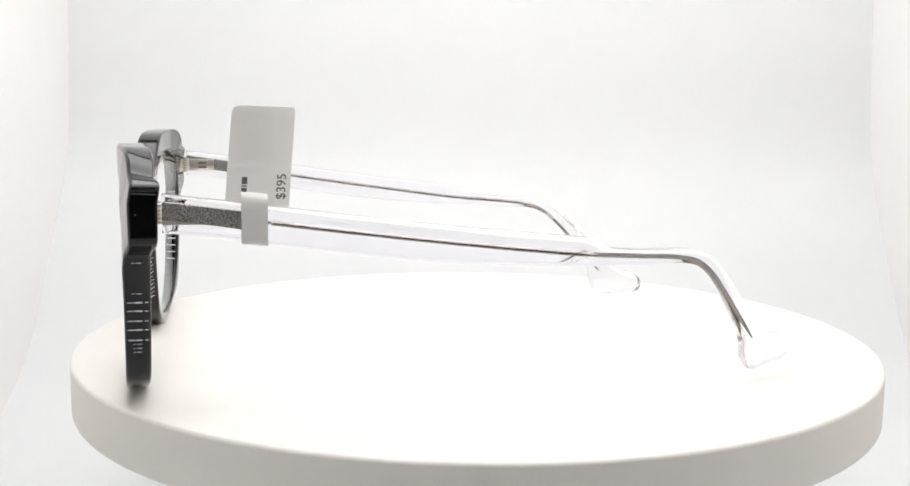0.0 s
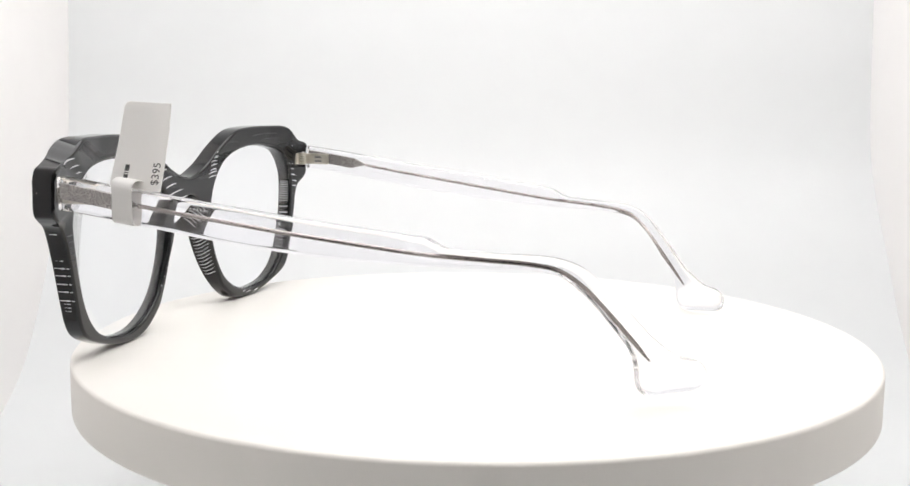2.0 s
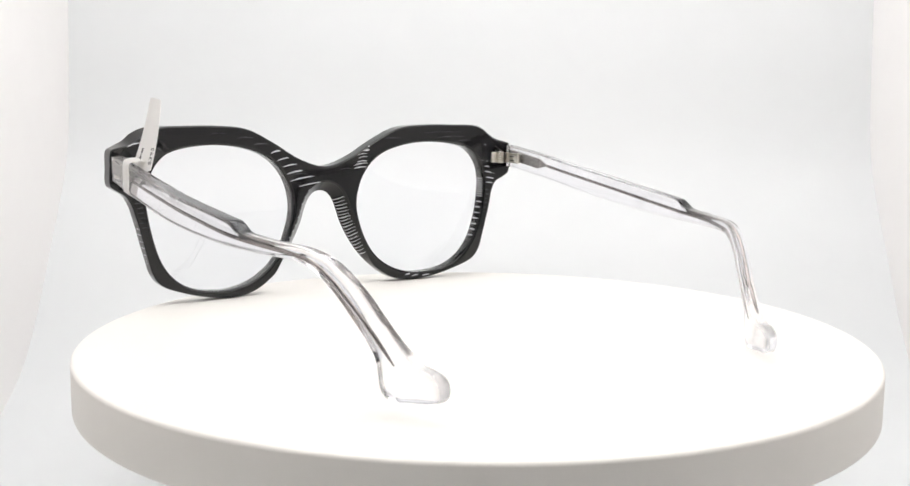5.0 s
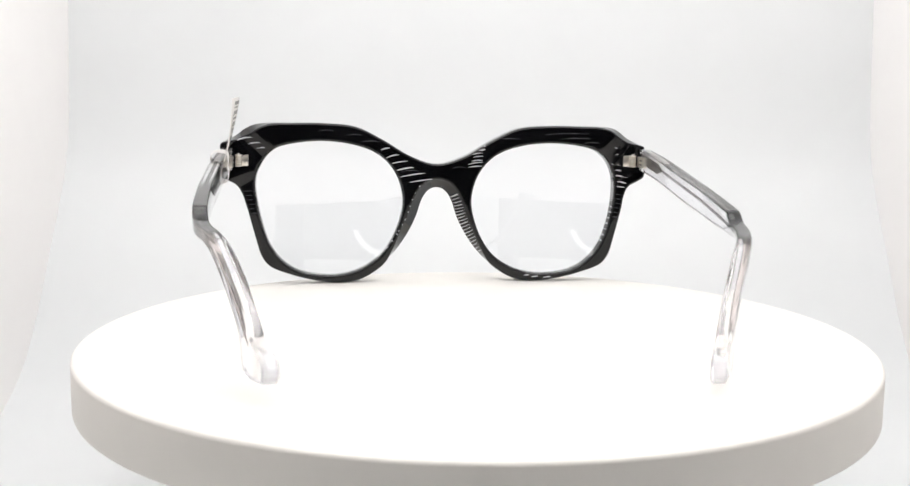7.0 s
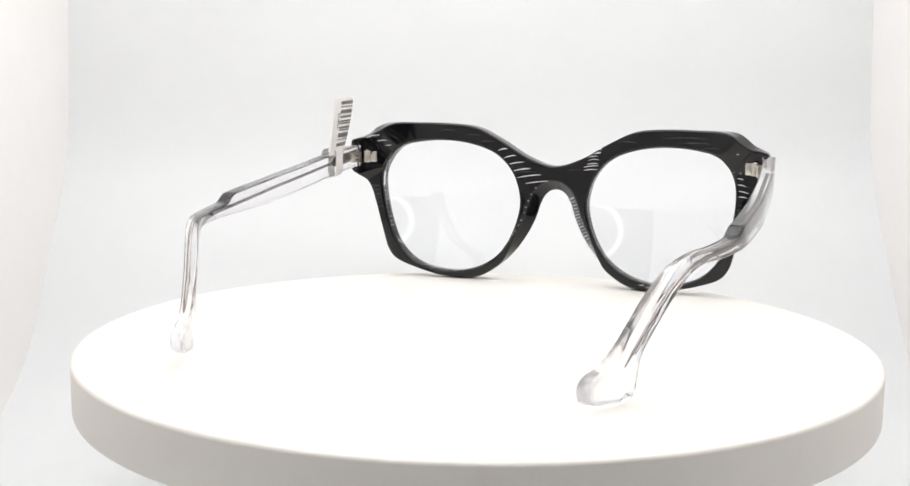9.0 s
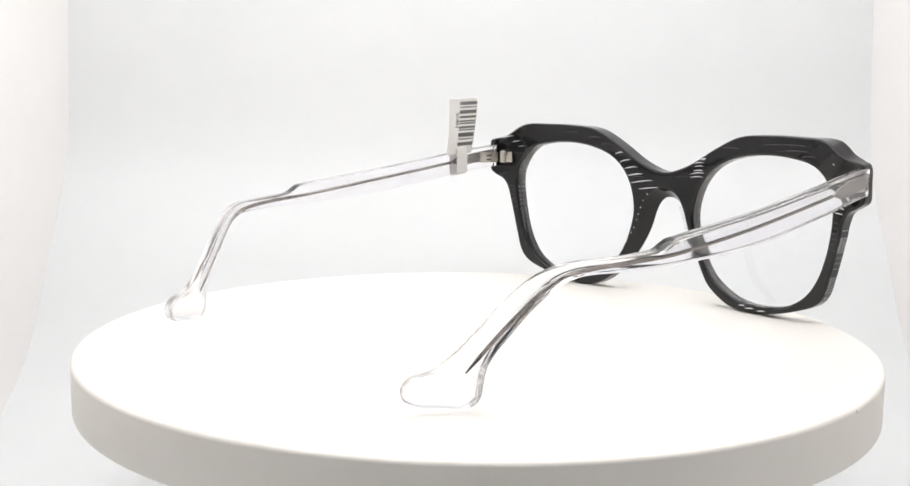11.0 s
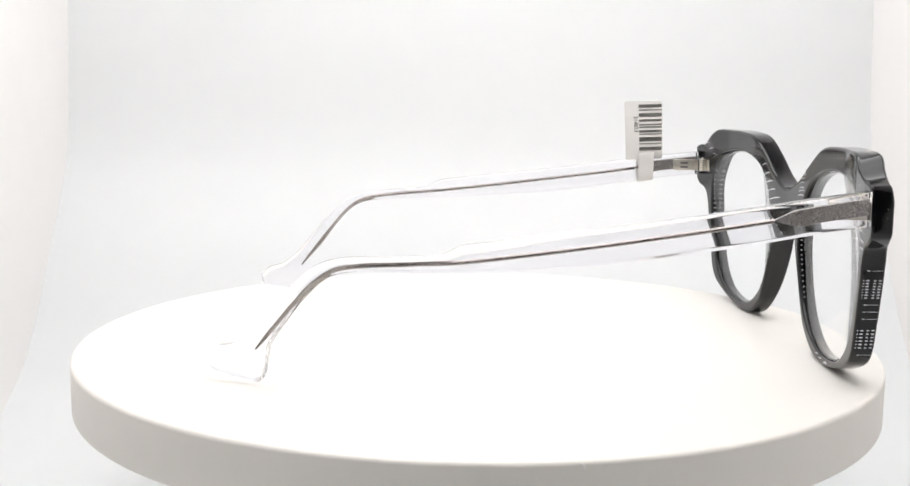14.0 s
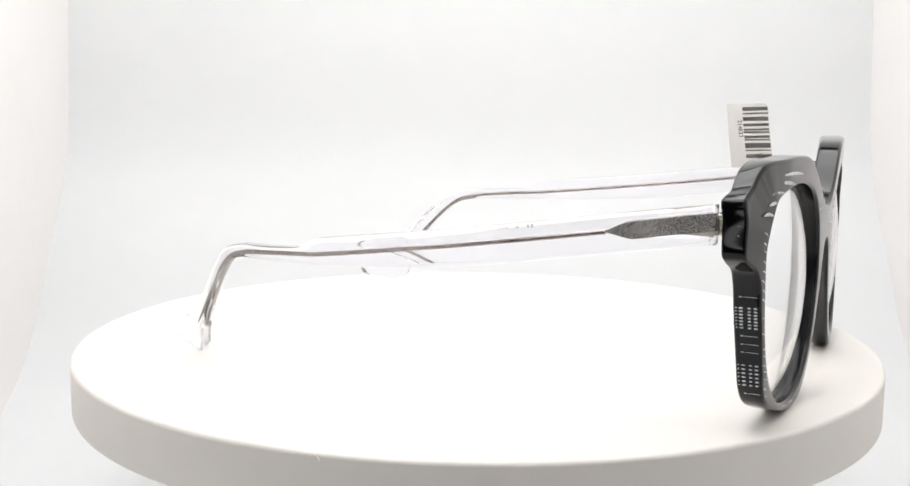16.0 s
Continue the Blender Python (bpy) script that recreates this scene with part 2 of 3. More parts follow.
def turntable():
    table = tagged(new("turntable"), "round white plastic turntable standing on the sheet", "turntable")
    table.location = (0, 0, BASE_Z)
    bm = lathe(bmesh.new(), [(0, 0.0), (0.066, 0.0), (0.068, 0.002), (0.068, 0.010), (0.060, 0.016), (0.056, 0.050), (0.054, 0.0555), (0, 0.0555)], 96)
    part("base", bm, PLASTIC, table, "round white foot")
    r, h, b = 0.1, 0.0124, 0.0009
    rows = [(0, 0), (0.05, 0), (r - 2.5 * b, 0)]
    rows += [(r - b + b * math.sin(a), -b + b * math.cos(a)) for a in (i * math.pi / 12 for i in range(7))]
    rows += [(r - b + b * math.cos(a), -h + b - b * math.sin(a)) for a in (i * math.pi / 12 for i in range(7))]
    rows += [(r - 3 * b, -h), (0.05, -h), (0, -h)]
    platter = part("platter", lathe(bmesh.new(), rows, 256), PLASTIC, table, "white disc with a small nick in its rim", 50)
    platter.location = (0, 0, -BASE_Z + TOP_Z)
    # a raised burr on the rim
    spin = pose(0, 0, 0, 0, 0, -90 + 13.498 * 7.44)
    path = [spin @ Vector((0.1 * math.cos(a), 0.1 * math.sin(a), z)) for a, z in ((-0.009, -0.0003), (-0.004, -0.0005), (0.0, -0.0010), (0.001, -0.0015))]
    part("burr", tube(bmesh.new(), path, lambda s: 0.0003 * (1.15 - abs(2 * s - 1)), 6), PAPER, platter, "small white burr")
    return table, platter


# ---- the spectacles ----
def front_y(x, z):
    """The front face, in millimetres."""
    return 85.55 + 0.008 * z - 3.8 * (x / 60) ** 2 - 0.006 * x


HALF_RIM = [(0, 38.5), (8.7, 41), (17.9, 46.3), (26.5, 50.3), (36.2, 51.3), (47, 51.3), (57.6, 51.0), (60.2, 49.6), (62.7, 47.5), (65.6, 46.0),
            (67.3, 44.9), (67.5, 40), (67.4, 35.2), (65.6, 33.7), (62.6, 31.8), (61.2, 28.6), (60.6, 24.9), (57.9, 13.4), (56.6, 9), (54.2, 5.9),
            (47, 2.9), (38, 0.7), (30.2, 0.2), (24.5, 1.3), (18.7, 4.8), (13, 10.5), (9.1, 16.3), (6.8, 21), (5.2, 25.8), (3.7, 28.7), (1.8, 30.3), (0, 30.7)]
EYE_RIM = [(11.2, 26.5), (12.6, 33.3), (15.5, 38.2), (20, 42), (27.3, 44.6), (36.4, 45.7), (45.5, 45.1), (51.8, 43.5), (55.3, 40.5), (57.3, 36.5), (57.9, 32),
           (57.6, 26), (56.4, 19.5), (53.9, 12.5), (50.3, 7.6), (45, 4.2), (37.6, 2.7), (31, 2.8), (24.5, 4.7), (18.7, 8.6), (14.8, 14), (12.2, 20.5)]
THICK = 4.7


def flip(points):
    return [(-x, z) for x, z in reversed(points)]


def rim_cut(x, z, w, hole):
    if hole:
        return 0.0
    if w > 0:
        return 0.25 * math.exp(-((abs(x) - 60) / 6) ** 2) * min(1.0, w / 1.4) if z > 41 else 0.0
    if z > 41 and abs(x) > 46:
        # the upper corners are cut down towards the temples
        return 1.9 * math.exp(-((abs(x) - 60) / 4.6) ** 2) * min(1.0, -w / 1.4)
    # the nose arch is cut back towards the face
    near = max(0.0, 1 - abs(x) / 17) * (1 if z < 33 else 0)
    return 2.8 * min(1.0, near * 2.2) * min(1.0, -w / 1.4)


def rim_shape(x, z, w):
    end = max(0.0, min(1.0, (abs(x) - 61) / 4)) * (1.0 if x < 0 else 0.1) * max(0.0, min(1.0, (z - 31) / 3))
    back = end + 0.018 * z if w < 0 else 0.0
    back += 1.1 * max(0.0, min(1.0, (z - 42) / 6)) * max(0.0, min(1.0, (abs(x) - 46) / 12))
    back += 1.0 * max(0.0, min(1.0, (abs(x) - 57) / 8)) * max(0.0, min(1.0, (z - 29) / 6)) * (0.5 + w / THICK)
    sole = 0.25 * max(0.0, 1 - z / 6) * (0.5 + w / THICK)
    # the left end piece stands out a little further than the right
    wider = (0.4 + 1.2 * max(0.0, min(1.0, (z - 24) / 8))) * max(0.0, min(1.0, (-x - 56.5) / 4)) if x < 0 else 0.0
    return Vector((x * 1.004 - wider, front_y(x, z) - THICK / 2 + w - back, z * 1.008 - 0.3 - sole - 0.4 * x / 60 * z / 50)) * MM


def frame_front(parent):
    outer = spline(HALF_RIM + flip(HALF_RIM[1:-1]), 5)
    right = spline(EYE_RIM, 5)
    left = spline(flip(EYE_RIM), 5)
    rim = part("frame_front", plate(outer, [right, left], rounded(THICK / 2, 0.75, 5), rim_shape, rim_cut), BLACK, parent, "glossy black acetate rim with thin white threads")
    flat_faces(rim)
    threads(rim, outer, (left, right))


def ribbon(bm, points, normal, width):
    """A thin raised strip with pointed ends along points on a surface."""
    n = len(points)
    rows = []
    for i, p in enumerate(points):
        d = (points[min(i + 1, n - 1)] - points[max(i - 1, 0)]).normalized()
        side = d.cross(normal).normalized()
        half = width / 2 * (0.3 + 0.7 * math.sin(math.pi * (i + 0.35) / (n - 0.3))) * MM
        lift = normal * 0.035 * MM
        rows.append([bm.verts.new(p + side * half - lift), bm.verts.new(p + side * half * 0.8 + lift), bm.verts.new(p - side * half * 0.8 + lift), bm.verts.new(p - side * half - lift)])
    for a, b in zip(rows, rows[1:]):
        for k in range(3):
            bm.faces.new((a[k], a[k + 1], b[k + 1], b[k]))
    bm.faces.new(rows[0]), bm.faces.new(rows[-1])


def threads(rim, outer, holes):
    """White threads of the laminate where they come to the surface of the rim."""
    rnd = random.Random(5)

    def lay(points, normal, width, mat=None):
        bm = bmesh.new()
        ribbon(bm, points, normal, width)
        part("thread", bm, mat or THREAD, rim)

    def inside(loop, x, z):
        hit = False
        for a, b in zip(loop, loop[1:] + loop[:1]):
            if (a.y > z) != (b.y > z) and x < a.x + (z - a.y) / (b.y - a.y) * (b.x - a.x):
                hit = not hit
        return hit

    def clearance(x, z):
        """On the flat of a face, away from its rounded edges."""
        if not inside(outer, x, z) or any(inside(h, x, z) for h in holes):
            return 0.0
        return min((p - Vector((x, z))).length for loop in (outer, *holes) for p in loop)

    def face(w, x, z, length, slope, sag, width, mat=None):
        """A bowed thread on the back (w < 0) or the front of the rim, cut off where the face ends."""
        run = []
        for i in range(11):
            u = i / 10 - 0.5
            px, pz = x + u * length, z + u * length * slope + sag * (0.25 - u * u) * 4
            edge = 0.7 if w > 0 else (0.7 if pz > 33 or abs(px) > 17 else 2.6)
            if z > 41 and abs(x) > 50 and w < 0:
                edge = 0.8
            if clearance(px, pz) > edge:
                run.append(rim_shape(px, pz, w))
            elif run:
                break
        if len(run) > 2:
            lay(run, Vector((0, 1 if w > 0 else -1, 0)), width, mat)

    back, front = -THICK / 2, THICK / 2
    # rows: face, first x and z, steps of x and z, count, first length and its step, slope, sag, width
    for w, x, z, dx, dz, count, length, dl, slope, sag, width in (
            (back, -17.2, 43.2, 2.1, -2.06, 6, 2.8, 1.35, 0.20, 0.25, 0.42),
            (back, -60.8, 46.2, 1.5, -1.5, 3, 4.2, 0.3, 0.24, 0.3, 0.40),
            (back, 13.2, 44.0, -0.1, -1.04, 7, 3.9, 0.1, 0.10, 0.25, 0.34),
            (back, 58.0, 44.4, 0.35, -1.85, 8, 3.8, 0.0, -0.14, 0.15, 0.42),
            (back, 16.5, 45.4, -1.0, -1.1, 3, 3.6, -0.6, 0.25, 0.3, 0.38),
            (back, 29.5, 1.9, 3.4, -0.3, 3, 2.2, 0.2, 0.10, 0.1, 0.40),
            (back, -14.5, 14.0, -1.8, -2.3, 3, 1.6, 0.1, 0.15, 0.0, 0.30),
            (front, 42.0, 48.0, 4.0, -1.6, 5, 13.0, -2.0, 0.06, 0.3, 0.75),
            (front, 58.9, 38.6, 0.1, -1.75, 8, 1.8, 0.0, 0.55, 0.1, 0.36),
            (front, 57.6, 22.6, -0.28, -1.5, 11, 2.4, 0.0, 0.30, 0.1, 0.30),
            (front, -14.0, 40.0, 2.4, -1.6, 5, 4.2, 0.3, 0.15, 0.2, 0.36),
            (front, 12.0, 43.0, 0.5, -1.5, 6, 3.8, 0.2, -0.1, 0.2, 0.36),
            (front, 34.0, 1.6, 5.0, 0.3, 2, 4.0, -1.0, 0.08, 0.1, 0.42)):
        for k in range(count):
            face(w, x + dx * k + rnd.uniform(-0.5, 0.5), z + dz * k + rnd.uniform(-0.15, 0.15), (length + dl * k) * rnd.uniform(0.8, 1.15), slope + rnd.uniform(-0.04, 0.04), sag, width * rnd.uniform(0.7, 1.05))
    # deeper, dimmer ones: along the upper bars, and across the outer rims
    for x, z, length in ((22.5, 46.8, 8.5), (42.0, 48.7, 14.0), (45.0, 47.2, 10.0), (50.0, 45.9, 5.0), (-36.0, 48.9, 5.0), (-27.0, 47.6, 5.0), (-22.0, 45.6, 6.0), (-9.0, 36.2, 6.0), (7.0, 37.4, 4.0)):
        face(back, x, z, length, 0.03, 0.3, 0.30, DIM_THREAD)
    for k in range(6):
        face(back, -59.4 + 0.05 * k, 30.0 - 1.4 * k, 3.0, 0.03, 0.05, 0.3, DIM_THREAD)
        face(back, 59.2 - 0.05 * k, 29.2 - 1.5 * k, 3.2, -0.1, 0.05, 0.35, DIM_THREAD)

    def flank(loop, side, z, least):
        """Place and outward normal on the edge of a loop at a height, on the temple side or the nose side."""
        best = None
        for a, b in zip(loop, loop[1:] + loop[:1]):
            if (a.y > z) != (b.y > z):
                x = a.x + (z - a.y) / (b.y - a.y) * (b.x - a.x)
                if x * side > least and (best is None or x * side > best[0] * side):
                    best = (x, (b - a).normalized())
        return best

    def row(loop, side, z, dashes, width, out, least=0.0, mat=None):
        """Dashes across the thickness of an edge, one thread."""
        found = flank(loop, side, z, least)
        if found is None:
            return
        x, d = found
        nx = Vector((d.y, -d.x))
        if nx.x * out < 0:
            nx = -nx
        normal = Vector((nx.x, 0, nx.y))
        bm = bmesh.new()
        for w0, w1, k in dashes:
            w1, w0 = w1 * 1.2, w0 * 1.2
            steps = [w0 + (w1 - w0) * i / 4 for i in range(5)]
            ribbon(bm, [rim_shape(x, z, w) for w in steps], normal, width * k)
        part("thread", bm, mat or THREAD, rim)

    # outer edge of the right rim: two combs of dashes with single rows between
    def lattice():
        return [(-1.5, -1.25, 0.7), (-0.95, -0.35, rnd.uniform(0.9, 1.2)), (0.0, 0.5, rnd.uniform(0.8, 1.1)), (0.9, 1.45, 1.0)]
    for z0, pitch, count in ((25.0, 0.64, 7), (13.8, 0.8, 6)):
        for k in range(count):
            row(outer, 1, z0 - pitch * k, lattice(), 0.40, 1)
    for z in (27.1, 19.6, 18.0, 16.4, 8.0):
        row(outer, 1, z, [(-0.9, -0.4, 1.0), (-0.3, 1.5, 0.4)], 0.30, 1)
    # outer edge of the left rim: wide rows, fading out below
    for k, z in enumerate((22.6, 20.9, 18.9, 17.1, 15.0)):
        row(outer, -1, z, [(-1.5, -0.9, 0.8), (-0.6, 0.35, 1.2), (0.35, 1.5, 0.6 + 0.1 * k)], 0.36, -1)
    for z in (30.5, 24.4, 14.2, 13.3, 12.5):
        row(outer, -1, z, [(-0.5, 0.1, 1.0), (0.3, 0.7, 0.7)], 0.28, -1)
    # walls of the openings: temple side and nose side
    for k in range(16):
        z = 33.0 - (0.75 * k if k < 9 else 6.0 + 1.9 * (k - 8))
        row(holes[1], 1, z, [(-1.4, 1.4, 1.0)], 0.3 if k < 9 else 0.42, -1, 20.0)
        row(holes[0], -1, 38.5 - 1.45 * k, [(-1.4, -0.6, 1.0), (0.2, 1.2, 0.7)], 0.32, 1, 20.0)
    for hole, side in ((holes[1], 1),):
        loop = list(hole)
        for k in range(22):
            z = 37.0 - 1.15 * k
            near = [p for p in loop if abs(p.x) < 24]
            found = min(near, key=lambda p: abs(p.y - z))
            i = loop.index(found)
            d = (loop[(i + 1) % len(loop)] - loop[i - 1]).normalized()
            nx = Vector((d.y, -d.x))
            if nx.x * side < 0:
                nx = -nx
            bm = bmesh.new()
            for w0, w1 in ((-1.45, -1.1),):
                steps = [w0 + (w1 - w0) * j / 3 for j in range(4)]
                ribbon(bm, [rim_shape(found.x, found.y, w) for w in steps], Vector((nx.x, 0, nx.y)), 0.30)
            part("thread", bm, THREAD, rim)
    # where threads end on the slopes of the nose arch: beads on one, slanting dashes on the other
    normals = inward(outer, False)
    for k in range(11):
        z = 29.5 - 2.0 * k
        i = min((i for i, p in enumerate(outer) if 3.0 < -p.x < 22 and p.y < 31), key=lambda i: abs(outer[i].y - z))
        q = outer[i] + normals[i] * 3.3
        bm = bmesh.new()
        bmesh.ops.create_icosphere(bm, subdivisions=1, radius=0.2 * MM)
        for v in bm.verts:
            v.co = rim_shape(q.x, q.y, -THICK / 2 + 0.02) + Vector((v.co.x, v.co.y * 0.5, v.co.z))
        part("thread_end", bm, THREAD, rim)
    for k in range(19):
        z = 27.6 - 1.0 * k
        for i, (p0, p1) in enumerate(zip(outer, outer[1:])):
            if (p0.y > z) != (p1.y > z) and 3.0 < p0.x < 25:
                break
        else:
            continue
        p = p0 + (p1 - p0) * ((z - p0.y) / (p1.y - p0.y))
        nn = normals[i]
        run = []
        for j in range(6):
            w = -1.6 + 0.55 * j + 0.2 * (k % 2)
            q = p + nn * rim_cut(p.x, p.y, w, False)
            run.append(rim_shape(q.x, q.y, w))
        d = (run[-1] - run[0]).normalized()
        up = Vector((-nn.x, 0, -nn.y))
        bm = bmesh.new()
        ribbon(bm, run, (up - d * up.dot(d)).normalized(), 0.2 if k % 3 else 0.3)
        part("thread_end", bm, THREAD, rim)


def lens(parent, side):
    loop = spline([(side * x, z) for x, z in EYE_RIM], 4)
    cx, cz = side * 34.5, 24.2
    bm = bmesh.new()
    rings = 9

    def place(x, z, w):
        r2 = (x - cx) ** 2 + (z - cz) ** 2
        lean = (front_y(cx + 1, cz) - front_y(cx - 1, cz)) / 2 * (x - cx)
        return Vector((x, front_y(cx, cz) - 0.6 + lean - r2 / 170 + w, z)) * MM

    faces = []
    for w in (0.8, -0.8):
        mid = bm.verts.new(place(cx, cz, w))
        rows = []
        for k in range(1, rings + 1):
            s = 1.03 * k / rings
            rows.append([bm.verts.new(place(cx + (p.x - cx) * s, cz + (p.y - cz) * s, w)) for p in loop])
        n = len(loop)
        for i in range(n):
            j = (i + 1) % n
            bm.faces.new((mid, rows[0][i], rows[0][j]))
            for a, b in zip(rows, rows[1:]):
                bm.faces.new((a[i], b[i], b[j], a[j]))
        faces.append(rows[-1])
    for i in range(n):
        j = (i + 1) % n
        bm.faces.new((faces[0][i], faces[0][j], faces[1][j], faces[1][i]))
    ob = part("lens", bm, LENS, parent, "clear demo lens")
    ob.visible_shadow = False


# side outline of a temple, (y, z), top edge from the hinge back, round the tip and forward along the bottom edge
TEMPLE = [(74.4, 44.0), (60, 42.5), (40, 40.1), (17, 37.6), (-5, 35.5), (-8.0, 35.1), (-11.8, 33.2), (-15, 32.8), (-24, 32.2), (-32.4, 31.6), (-37.7, 29.6), (-43.0, 24.7), (-47.6, 19.4),
          (-52.4, 14.3), (-56.5, 11.3), (-60.4, 10.2), (-62.4, 8.2), (-62.3, 5.5), (-60.5, 4.0), (-55.5, 3.3), (-51, 2.9), (-48.9, 4.6), (-47.5, 11.5), (-43.3, 18.3),
          (-38.9, 23.9), (-35.0, 27.4), (-31, 28.9), (-20, 29.3), (-7, 29.6), (6, 29.9), (29, 31.5), (51, 34.2), (67, 36.2), (74.4, 36.9)]
TEMPLE_X = [(-65, 47.6), (-56, 50.3), (-50, 52.9), (-42, 57.0), (-35, 61.2), (-20, 65.7), (-7, 67.6), (20, 68.8), (55, 68.5), (75, 67.2)]


def temple_x(y):
    for (y0, x0), (y1, x1) in zip(TEMPLE_X, TEMPLE_X[1:]):
        if y <= y1:
            break
    s = (y - y0) / (y1 - y0)
    return x0 + (x1 - x0) * s


def bow(y):
    """The same line with its corners eased."""
    return sum(temple_x(y + d) for d in (-4, -2, 0, 2, 4)) / 5


CORE = [(54.6, 38.7), (40, 36.9), (17, 34.3), (-7, 31.9), (-20, 31.0), (-29, 30.2), (-33.6, 29.1), (-37.7, 26.2), (-42.2, 21.2), (-51.0, 10.2)]


def temple(parent, side):
    loop = spline(TEMPLE, 5, closed=False)

    def settle(x, y, z):
        """Both arms droop a little; the right one hangs lower and closer in than the left."""
        s = max(0.0, (74 - y) / 125)
        droop = min(1.0, s * 1.5)
        if side > 0:
            return Vector((x + 0.3 - 2.8 * s ** 4, y + 1.0 * s, z - 0.6 * droop - 1.9 * droop)) * MM
        return Vector((-x, y + 1.0 * s, z - 0.6 * droop)) * MM

    def shape(y, z, w):
        return settle(bow(y) + w, y, z)

    def pebble(y, z, w, hole):
        # the flared tip is rounder than the arm
        return 0.75 * max(0.0, min(1.0, (-44 - y) / 8)) * (abs(w) / 1.9) ** 2

    arm = part("temple", plate(loop, [], rounded(1.9, 0.7, 4), shape, pebble), ACETATE, parent, "clear acetate side arm with a flared tip")
    arm.visible_shadow = False
    path = [settle(bow(p.x) + 0.1, p.x, p.y) for p in spline(CORE, 8, closed=False)]
    part("wire_core", tube(bmesh.new(), path, lambda s: MM * (0.45 if s < 0.97 else 0.45 * (1.02 - s) / 0.05), 10), STEEL, arm, "polished steel wire")
    blade = [Vector(p) for p in ((54.2, 38.75), (58.5, 40.7), (66, 41.7), (74.0, 42.6), (74.0, 39.3), (66, 38.4), (59.5, 37.5))]
    part("core_plate", plate(blade, [], rounded(0.55, 0.12, 1), lambda y, z, w: settle(bow(y) + 0.25 + w, y, z)), PLATE, arm, "grey metal plate with painted-in sparkle and a pointed end")
    # faint print along the inner face, too small to read
    bm = bmesh.new()
    if side < 0:
        runs = [(46, 39.4), (33, 28), (24.5, 23)]
    else:
        runs = [(40.5, 39), (37.6, 36.8), (35.4, 33.4)]
    for a, b in runs:
        y = a
        while y > b:
            zz = 36.7 + (y - 40) * 0.118 + 1.1
            dy = min(0.55, y - b)
            block(bm, (side * (bow(y) - 1.6) * MM - 0.02 * MM, (y - dy) * MM, (zz - 0.12) * MM), (side * (bow(y) - 1.6) * MM + 0.02 * MM, (y - dy * 0.4) * MM, (zz + 0.2) * MM))
            y -= 0.8
    part("imprint", bm, FAINT, arm, "faint grey print")
    return arm


def hinge(parent, side):
    """A five-knuckle hinge let into the back of the rim and the temple's end."""
    base = pose(side * 62.6 * MM, (76.0 if side > 0 else 76.8) * MM, 40.0 * MM)
    bm = bmesh.new()
    block(bm, (-1.9 * MM, -0.5 * MM, -1.8 * MM), (2.0 * MM, 2.0 * MM, 1.8 * MM), 0.0003, base)
    leaf = part("hinge", bm, HINGE, parent, "small nickel hinge")
    for k in range(5):
        bm = bmesh.new()
        z0 = -1.9 + k * 0.78
        rows = [(0, z0), (1.05, z0), (1.15, z0 + 0.1), (1.15, z0 + 0.58), (1.05, z0 + 0.68), (0, z0 + 0.68)]
        lathe(bm, [(r * MM, z * MM) for r, z in rows], 16, (0, -1.3 * MM))
        for v in bm.verts:
            v.co = base @ (v.co + Vector((side * 1.0 * MM, 0, 0)))
        part("knuckle", bm, HINGE, leaf)
    bm = bmesh.new()
    block(bm, (side * 65.4 * MM - 0.6 * MM, 66.4 * MM, 38.2 * MM), (side * 65.4 * MM + 0.5 * MM, 74.4 * MM, 41.6 * MM), 0.0003)
    part("hinge_leaf", bm, HINGE, leaf)
    bm = lathe(bmesh.new(), [(0, 2.35 * MM), (0.6 * MM, 2.3 * MM), (0.75 * MM, 2.1 * MM), (0.75 * MM, 1.7 * MM), (0, 1.7 * MM)], 16, (side * 1.0 * MM, -1.3 * MM))
    for v in bm.verts:
        v.co = base @ v.co
    part("screw", bm, STEEL, leaf, "small steel screw")
    for z in (40.4, 38.6):
        bm = bmesh.new()
        bmesh.ops.create_uvsphere(bm, u_segments=8, v_segments=6, radius=0.16 * MM)
        for v in bm.verts:
            v.co += Vector((67.75 if side > 0 else -69.3, front_y(side * 67.7, z) - 2.4, z)) * MM
        part("pin", bm, STEEL, leaf, "tiny bright pin end")
    for z in (39.2, 40.5):
        bm = bmesh.new()
        block(bm, (side * 64.75 * MM - 0.1 * MM, 68.6 * MM, (z - 0.22) * MM), (side * 64.75 * MM + 0.1 * MM, 71.0 * MM, (z + 0.22) * MM), 0.0001)
        part("slot", bm, INK, leaf)


def eyeglasses():
    top = tagged(new("eyeglasses"), "black streaked acetate eyeglasses with clear temples, standing open on the turntable", "eyeglasses")
    frame_front(top)
    for side in (-1, 1):
        lens(top, side)
        temple(top, side)
        hinge(top, side)
    return top


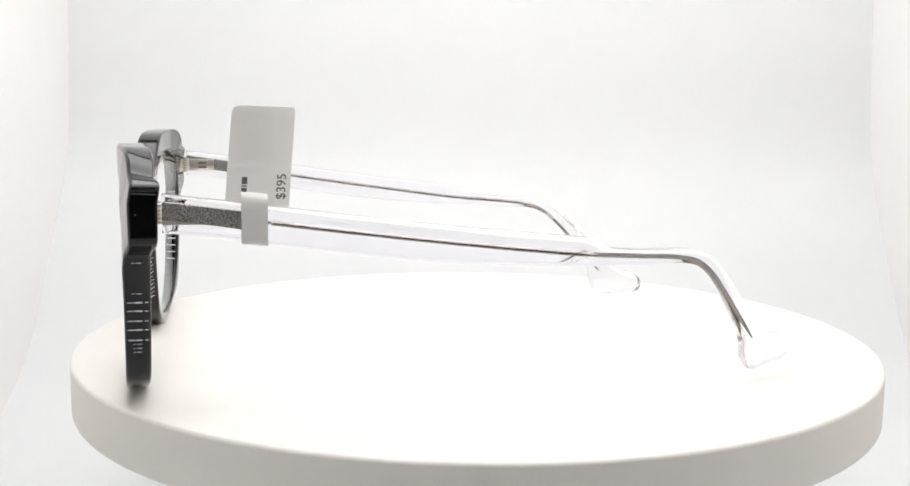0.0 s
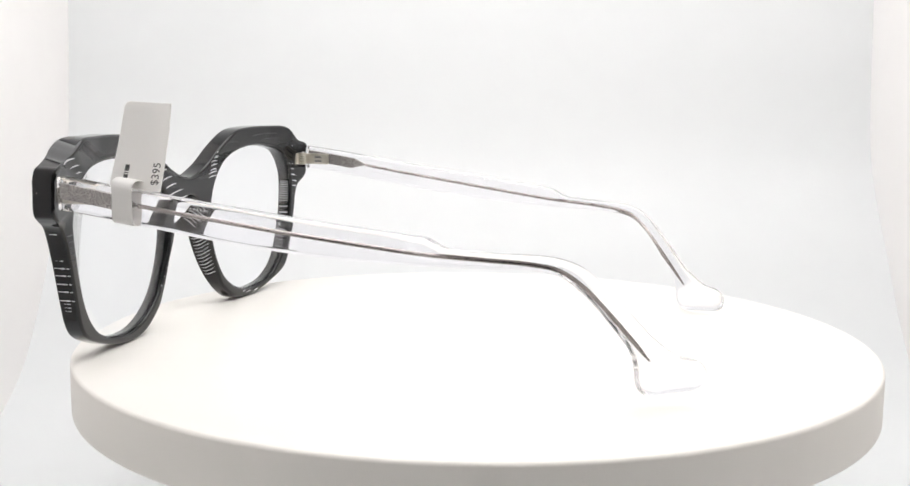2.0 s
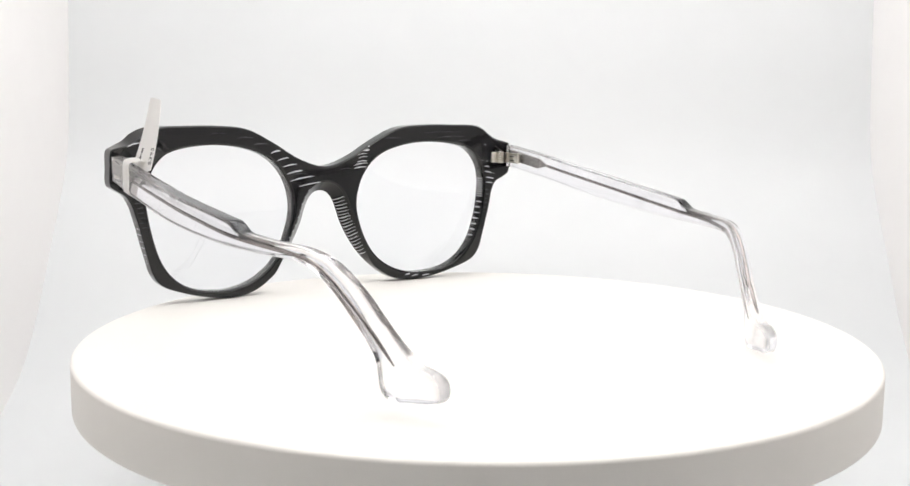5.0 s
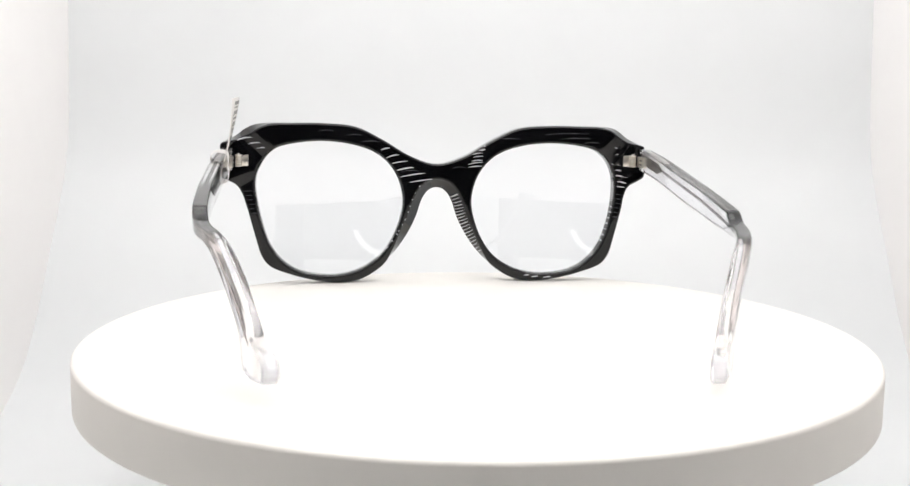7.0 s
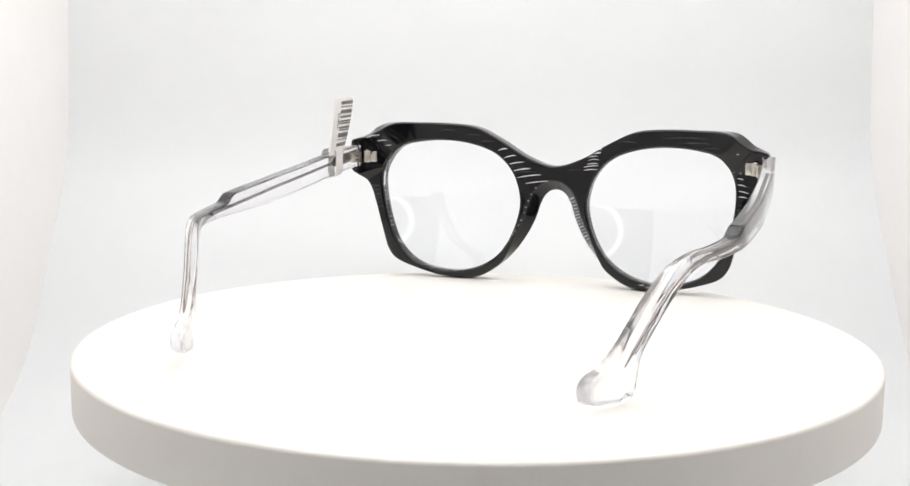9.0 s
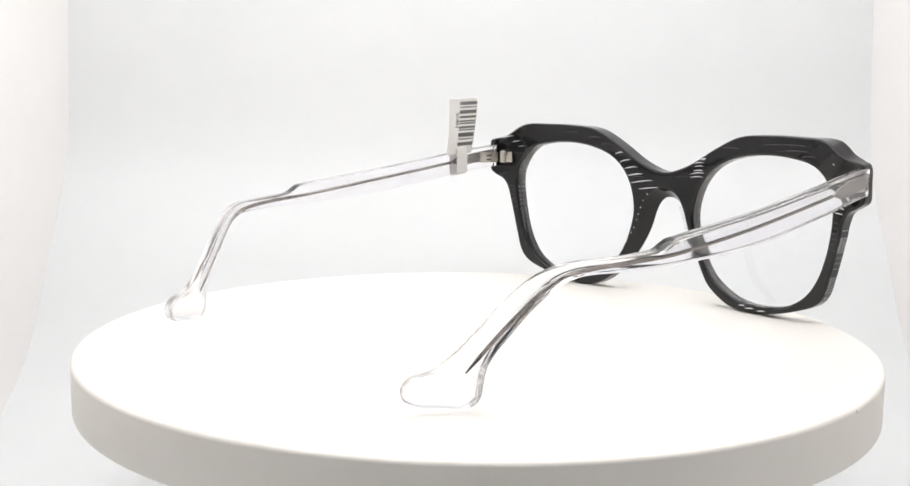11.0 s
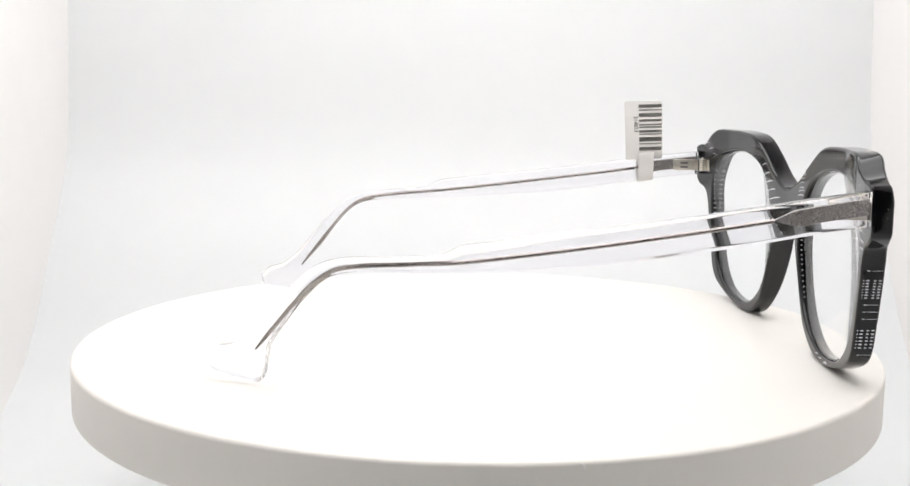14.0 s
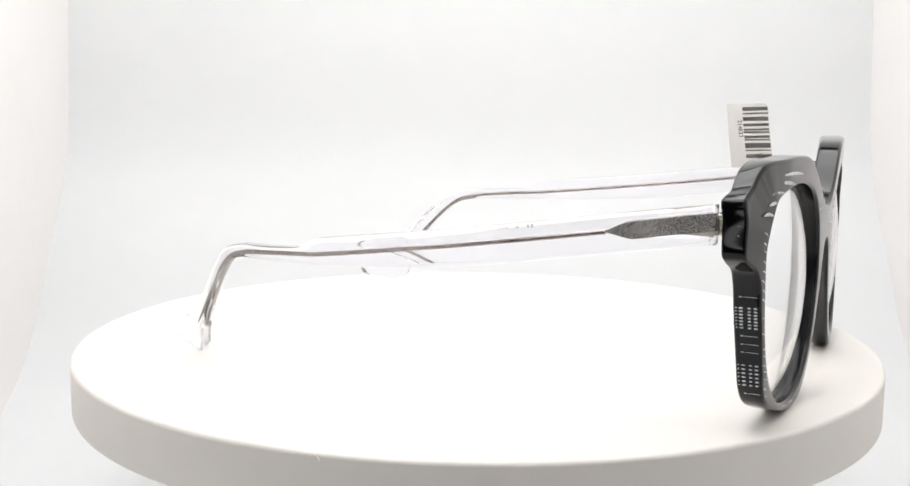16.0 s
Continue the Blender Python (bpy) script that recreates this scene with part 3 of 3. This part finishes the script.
# ---- the price tag ----
def price_tag():
    tag = tagged(new("price_tag"), "white paper price tag looped round the clear temple", "price tag")
    low, high = Vector((-66.0, 57.3, 41.4)), Vector((-62.2, 55.6, 59.8))
    up = (high - low)
    tall, up = up.length, up.normalized()

    def sheet(u, v, w):
        # the leaf twists a little and bows on its way up
        along = Vector((0.07 - 0.18 * v / tall, -1.0, -0.04)).normalized()
        out = along.cross(up).normalized()
        if out.x > 0:
            out = -out
        bend = 0.5 * (v / tall - 0.5) ** 2 * 4
        return (low + along * u + up * v + out * (w + bend)) * MM

    w2 = 5.9
    bm = bmesh.new()
    layers = []
    for w in (0.09, -0.09):
        rows = []
        for k in range(25):
            v = tall * (k / 20 if k < 18 else 0.85 + 0.15 * math.sin((k - 17) / 7 * math.pi / 2))
            # one upper corner is rounded
            d = max(0.0, v - (tall - 1.6)) / 1.6
            left = -w2 + 1.5 * (1 - math.sqrt(max(0.0, 1 - d * d)))
            rows.append([bm.verts.new(sheet(left + (w2 - left) * j / 6, v, w)) for j in range(7)])
        layers.append(rows)
    for rows in layers:
        for r0, r1 in zip(rows, rows[1:]):
            for j in range(6):
                bm.faces.new((r0[j], r0[j + 1], r1[j + 1], r1[j]))
    rim = [[r[0] for r in rows] + rows[-1][1:] + [r[-1] for r in rows[-2::-1]] + rows[0][-2:0:-1] for rows in layers]
    for k in range(len(rim[0])):
        bm.faces.new((rim[0][k], rim[0][k - 1], rim[1][k - 1], rim[1][k]))
    paper = part("paper", bm, PAPER, tag, "white paper leaf")
    # the loop round the temple
    bm = bmesh.new()
    y0, y1 = 60.2, 55.4
    sect = spline([(-70.35, 43.2), (-70.5, 39.6), (-70.4, 35.2), (-69.2, 34.5), (-67.0, 34.5), (-65.6, 35.2), (-65.4, 39.6), (-65.6, 43.4), (-67.0, 44.0), (-69.0, 43.9)], 3)
    inner = [p + (Vector((-67.9, 39.6)) - p) * 0.035 for p in sect]
    loops = []
    for y, ring in ((y0, sect), (y1, sect), (y1, inner), (y0, inner)):
        loops.append([bm.verts.new(Vector((p.x, y + (p.y - 39.6) * 0.0, p.y - 0.115 * (57.6 - y))) * MM) for p in ring])
    for a, b in zip(loops, loops[1:] + loops[:1]):
        for i in range(len(sect)):
            j = (i + 1) % len(sect)
            bm.faces.new((a[i], a[j], b[j], b[i]))
    part("loop", bm, PAPER, tag, "white paper loop")

    def printed(name, text, size, u, v, face):
        # the lines run up the tag
        s = 0.11 * face
        mesh = lettering(text, size, lambda a, b, w: sheet(u - b, v + a * face, s + w * face))
        part(name, finish(mesh, INK), None, paper)

    printed("price", "$395", 2.45, 4.3, 3.8, 1)
    printed("item_number", "214823", 1.7, 2.5, 11.6, -1)
    # the maker's mark as plain strokes
    for a, b in ((-1.5, -0.45), (-0.25, 0.0), (0.25, 1.6)):
        outline = [Vector(q) for q in ((-3.1, 3.8 + a), (-2.1, 3.8 + a), (-2.1, 3.8 + b), (-3.1, 3.8 + b))]
        part("stroke", plate(outline, [], [(0, 0.13), (0, 0.095)], sheet), INK, paper, "black printed stroke")
    v = 2.9
    for wide, gap in ((1.15, 0.95), (0.35, 0.55), (1.45, 0.75), (0.4, 0.3), (0.75, 0.75), (0.5, 0.28), (0.5, 0.75), (0.7, 0.8), (1.15, 0.8), (0.4, 0.55), (1.05, 0.3)):
        outline = [Vector(q) for q in ((-5.6, v), (1.5, v), (1.5, v + wide), (-5.6, v + wide))]
        part("bar", plate(outline, [], [(0, -0.13), (0, -0.095)], sheet), GLARE_INK, paper, "barcode bar with glare painted in as dark grey")
        v += wide + gap
    return tag


light_box()
ceiling_light()
ring_light()
TABLE, PLATTER = turntable()
GLASSES = eyeglasses()
TAG = price_tag()


def motions():
    """The disc turns steadily and carries the spectacles and their tag."""
    times = [i * 0.5 for i in range(33)]
    turn = [(t, SPIN * (t - SQUARE_ON)) for t in times]
    walk(PLATTER, [(t, pose(0, 0, -BASE_Z + TOP_Z, 0, 0, a)) for t, a in turn])
    seat = pose(0, 0, 0, 0, 0, 3.0) @ pose(-1.5 * MM, 0, 0)
    for thing in (GLASSES, TAG):
        walk(thing, [(t, pose(0, 0, 0, 0, 0, a) @ seat) for t, a in turn])


motions()
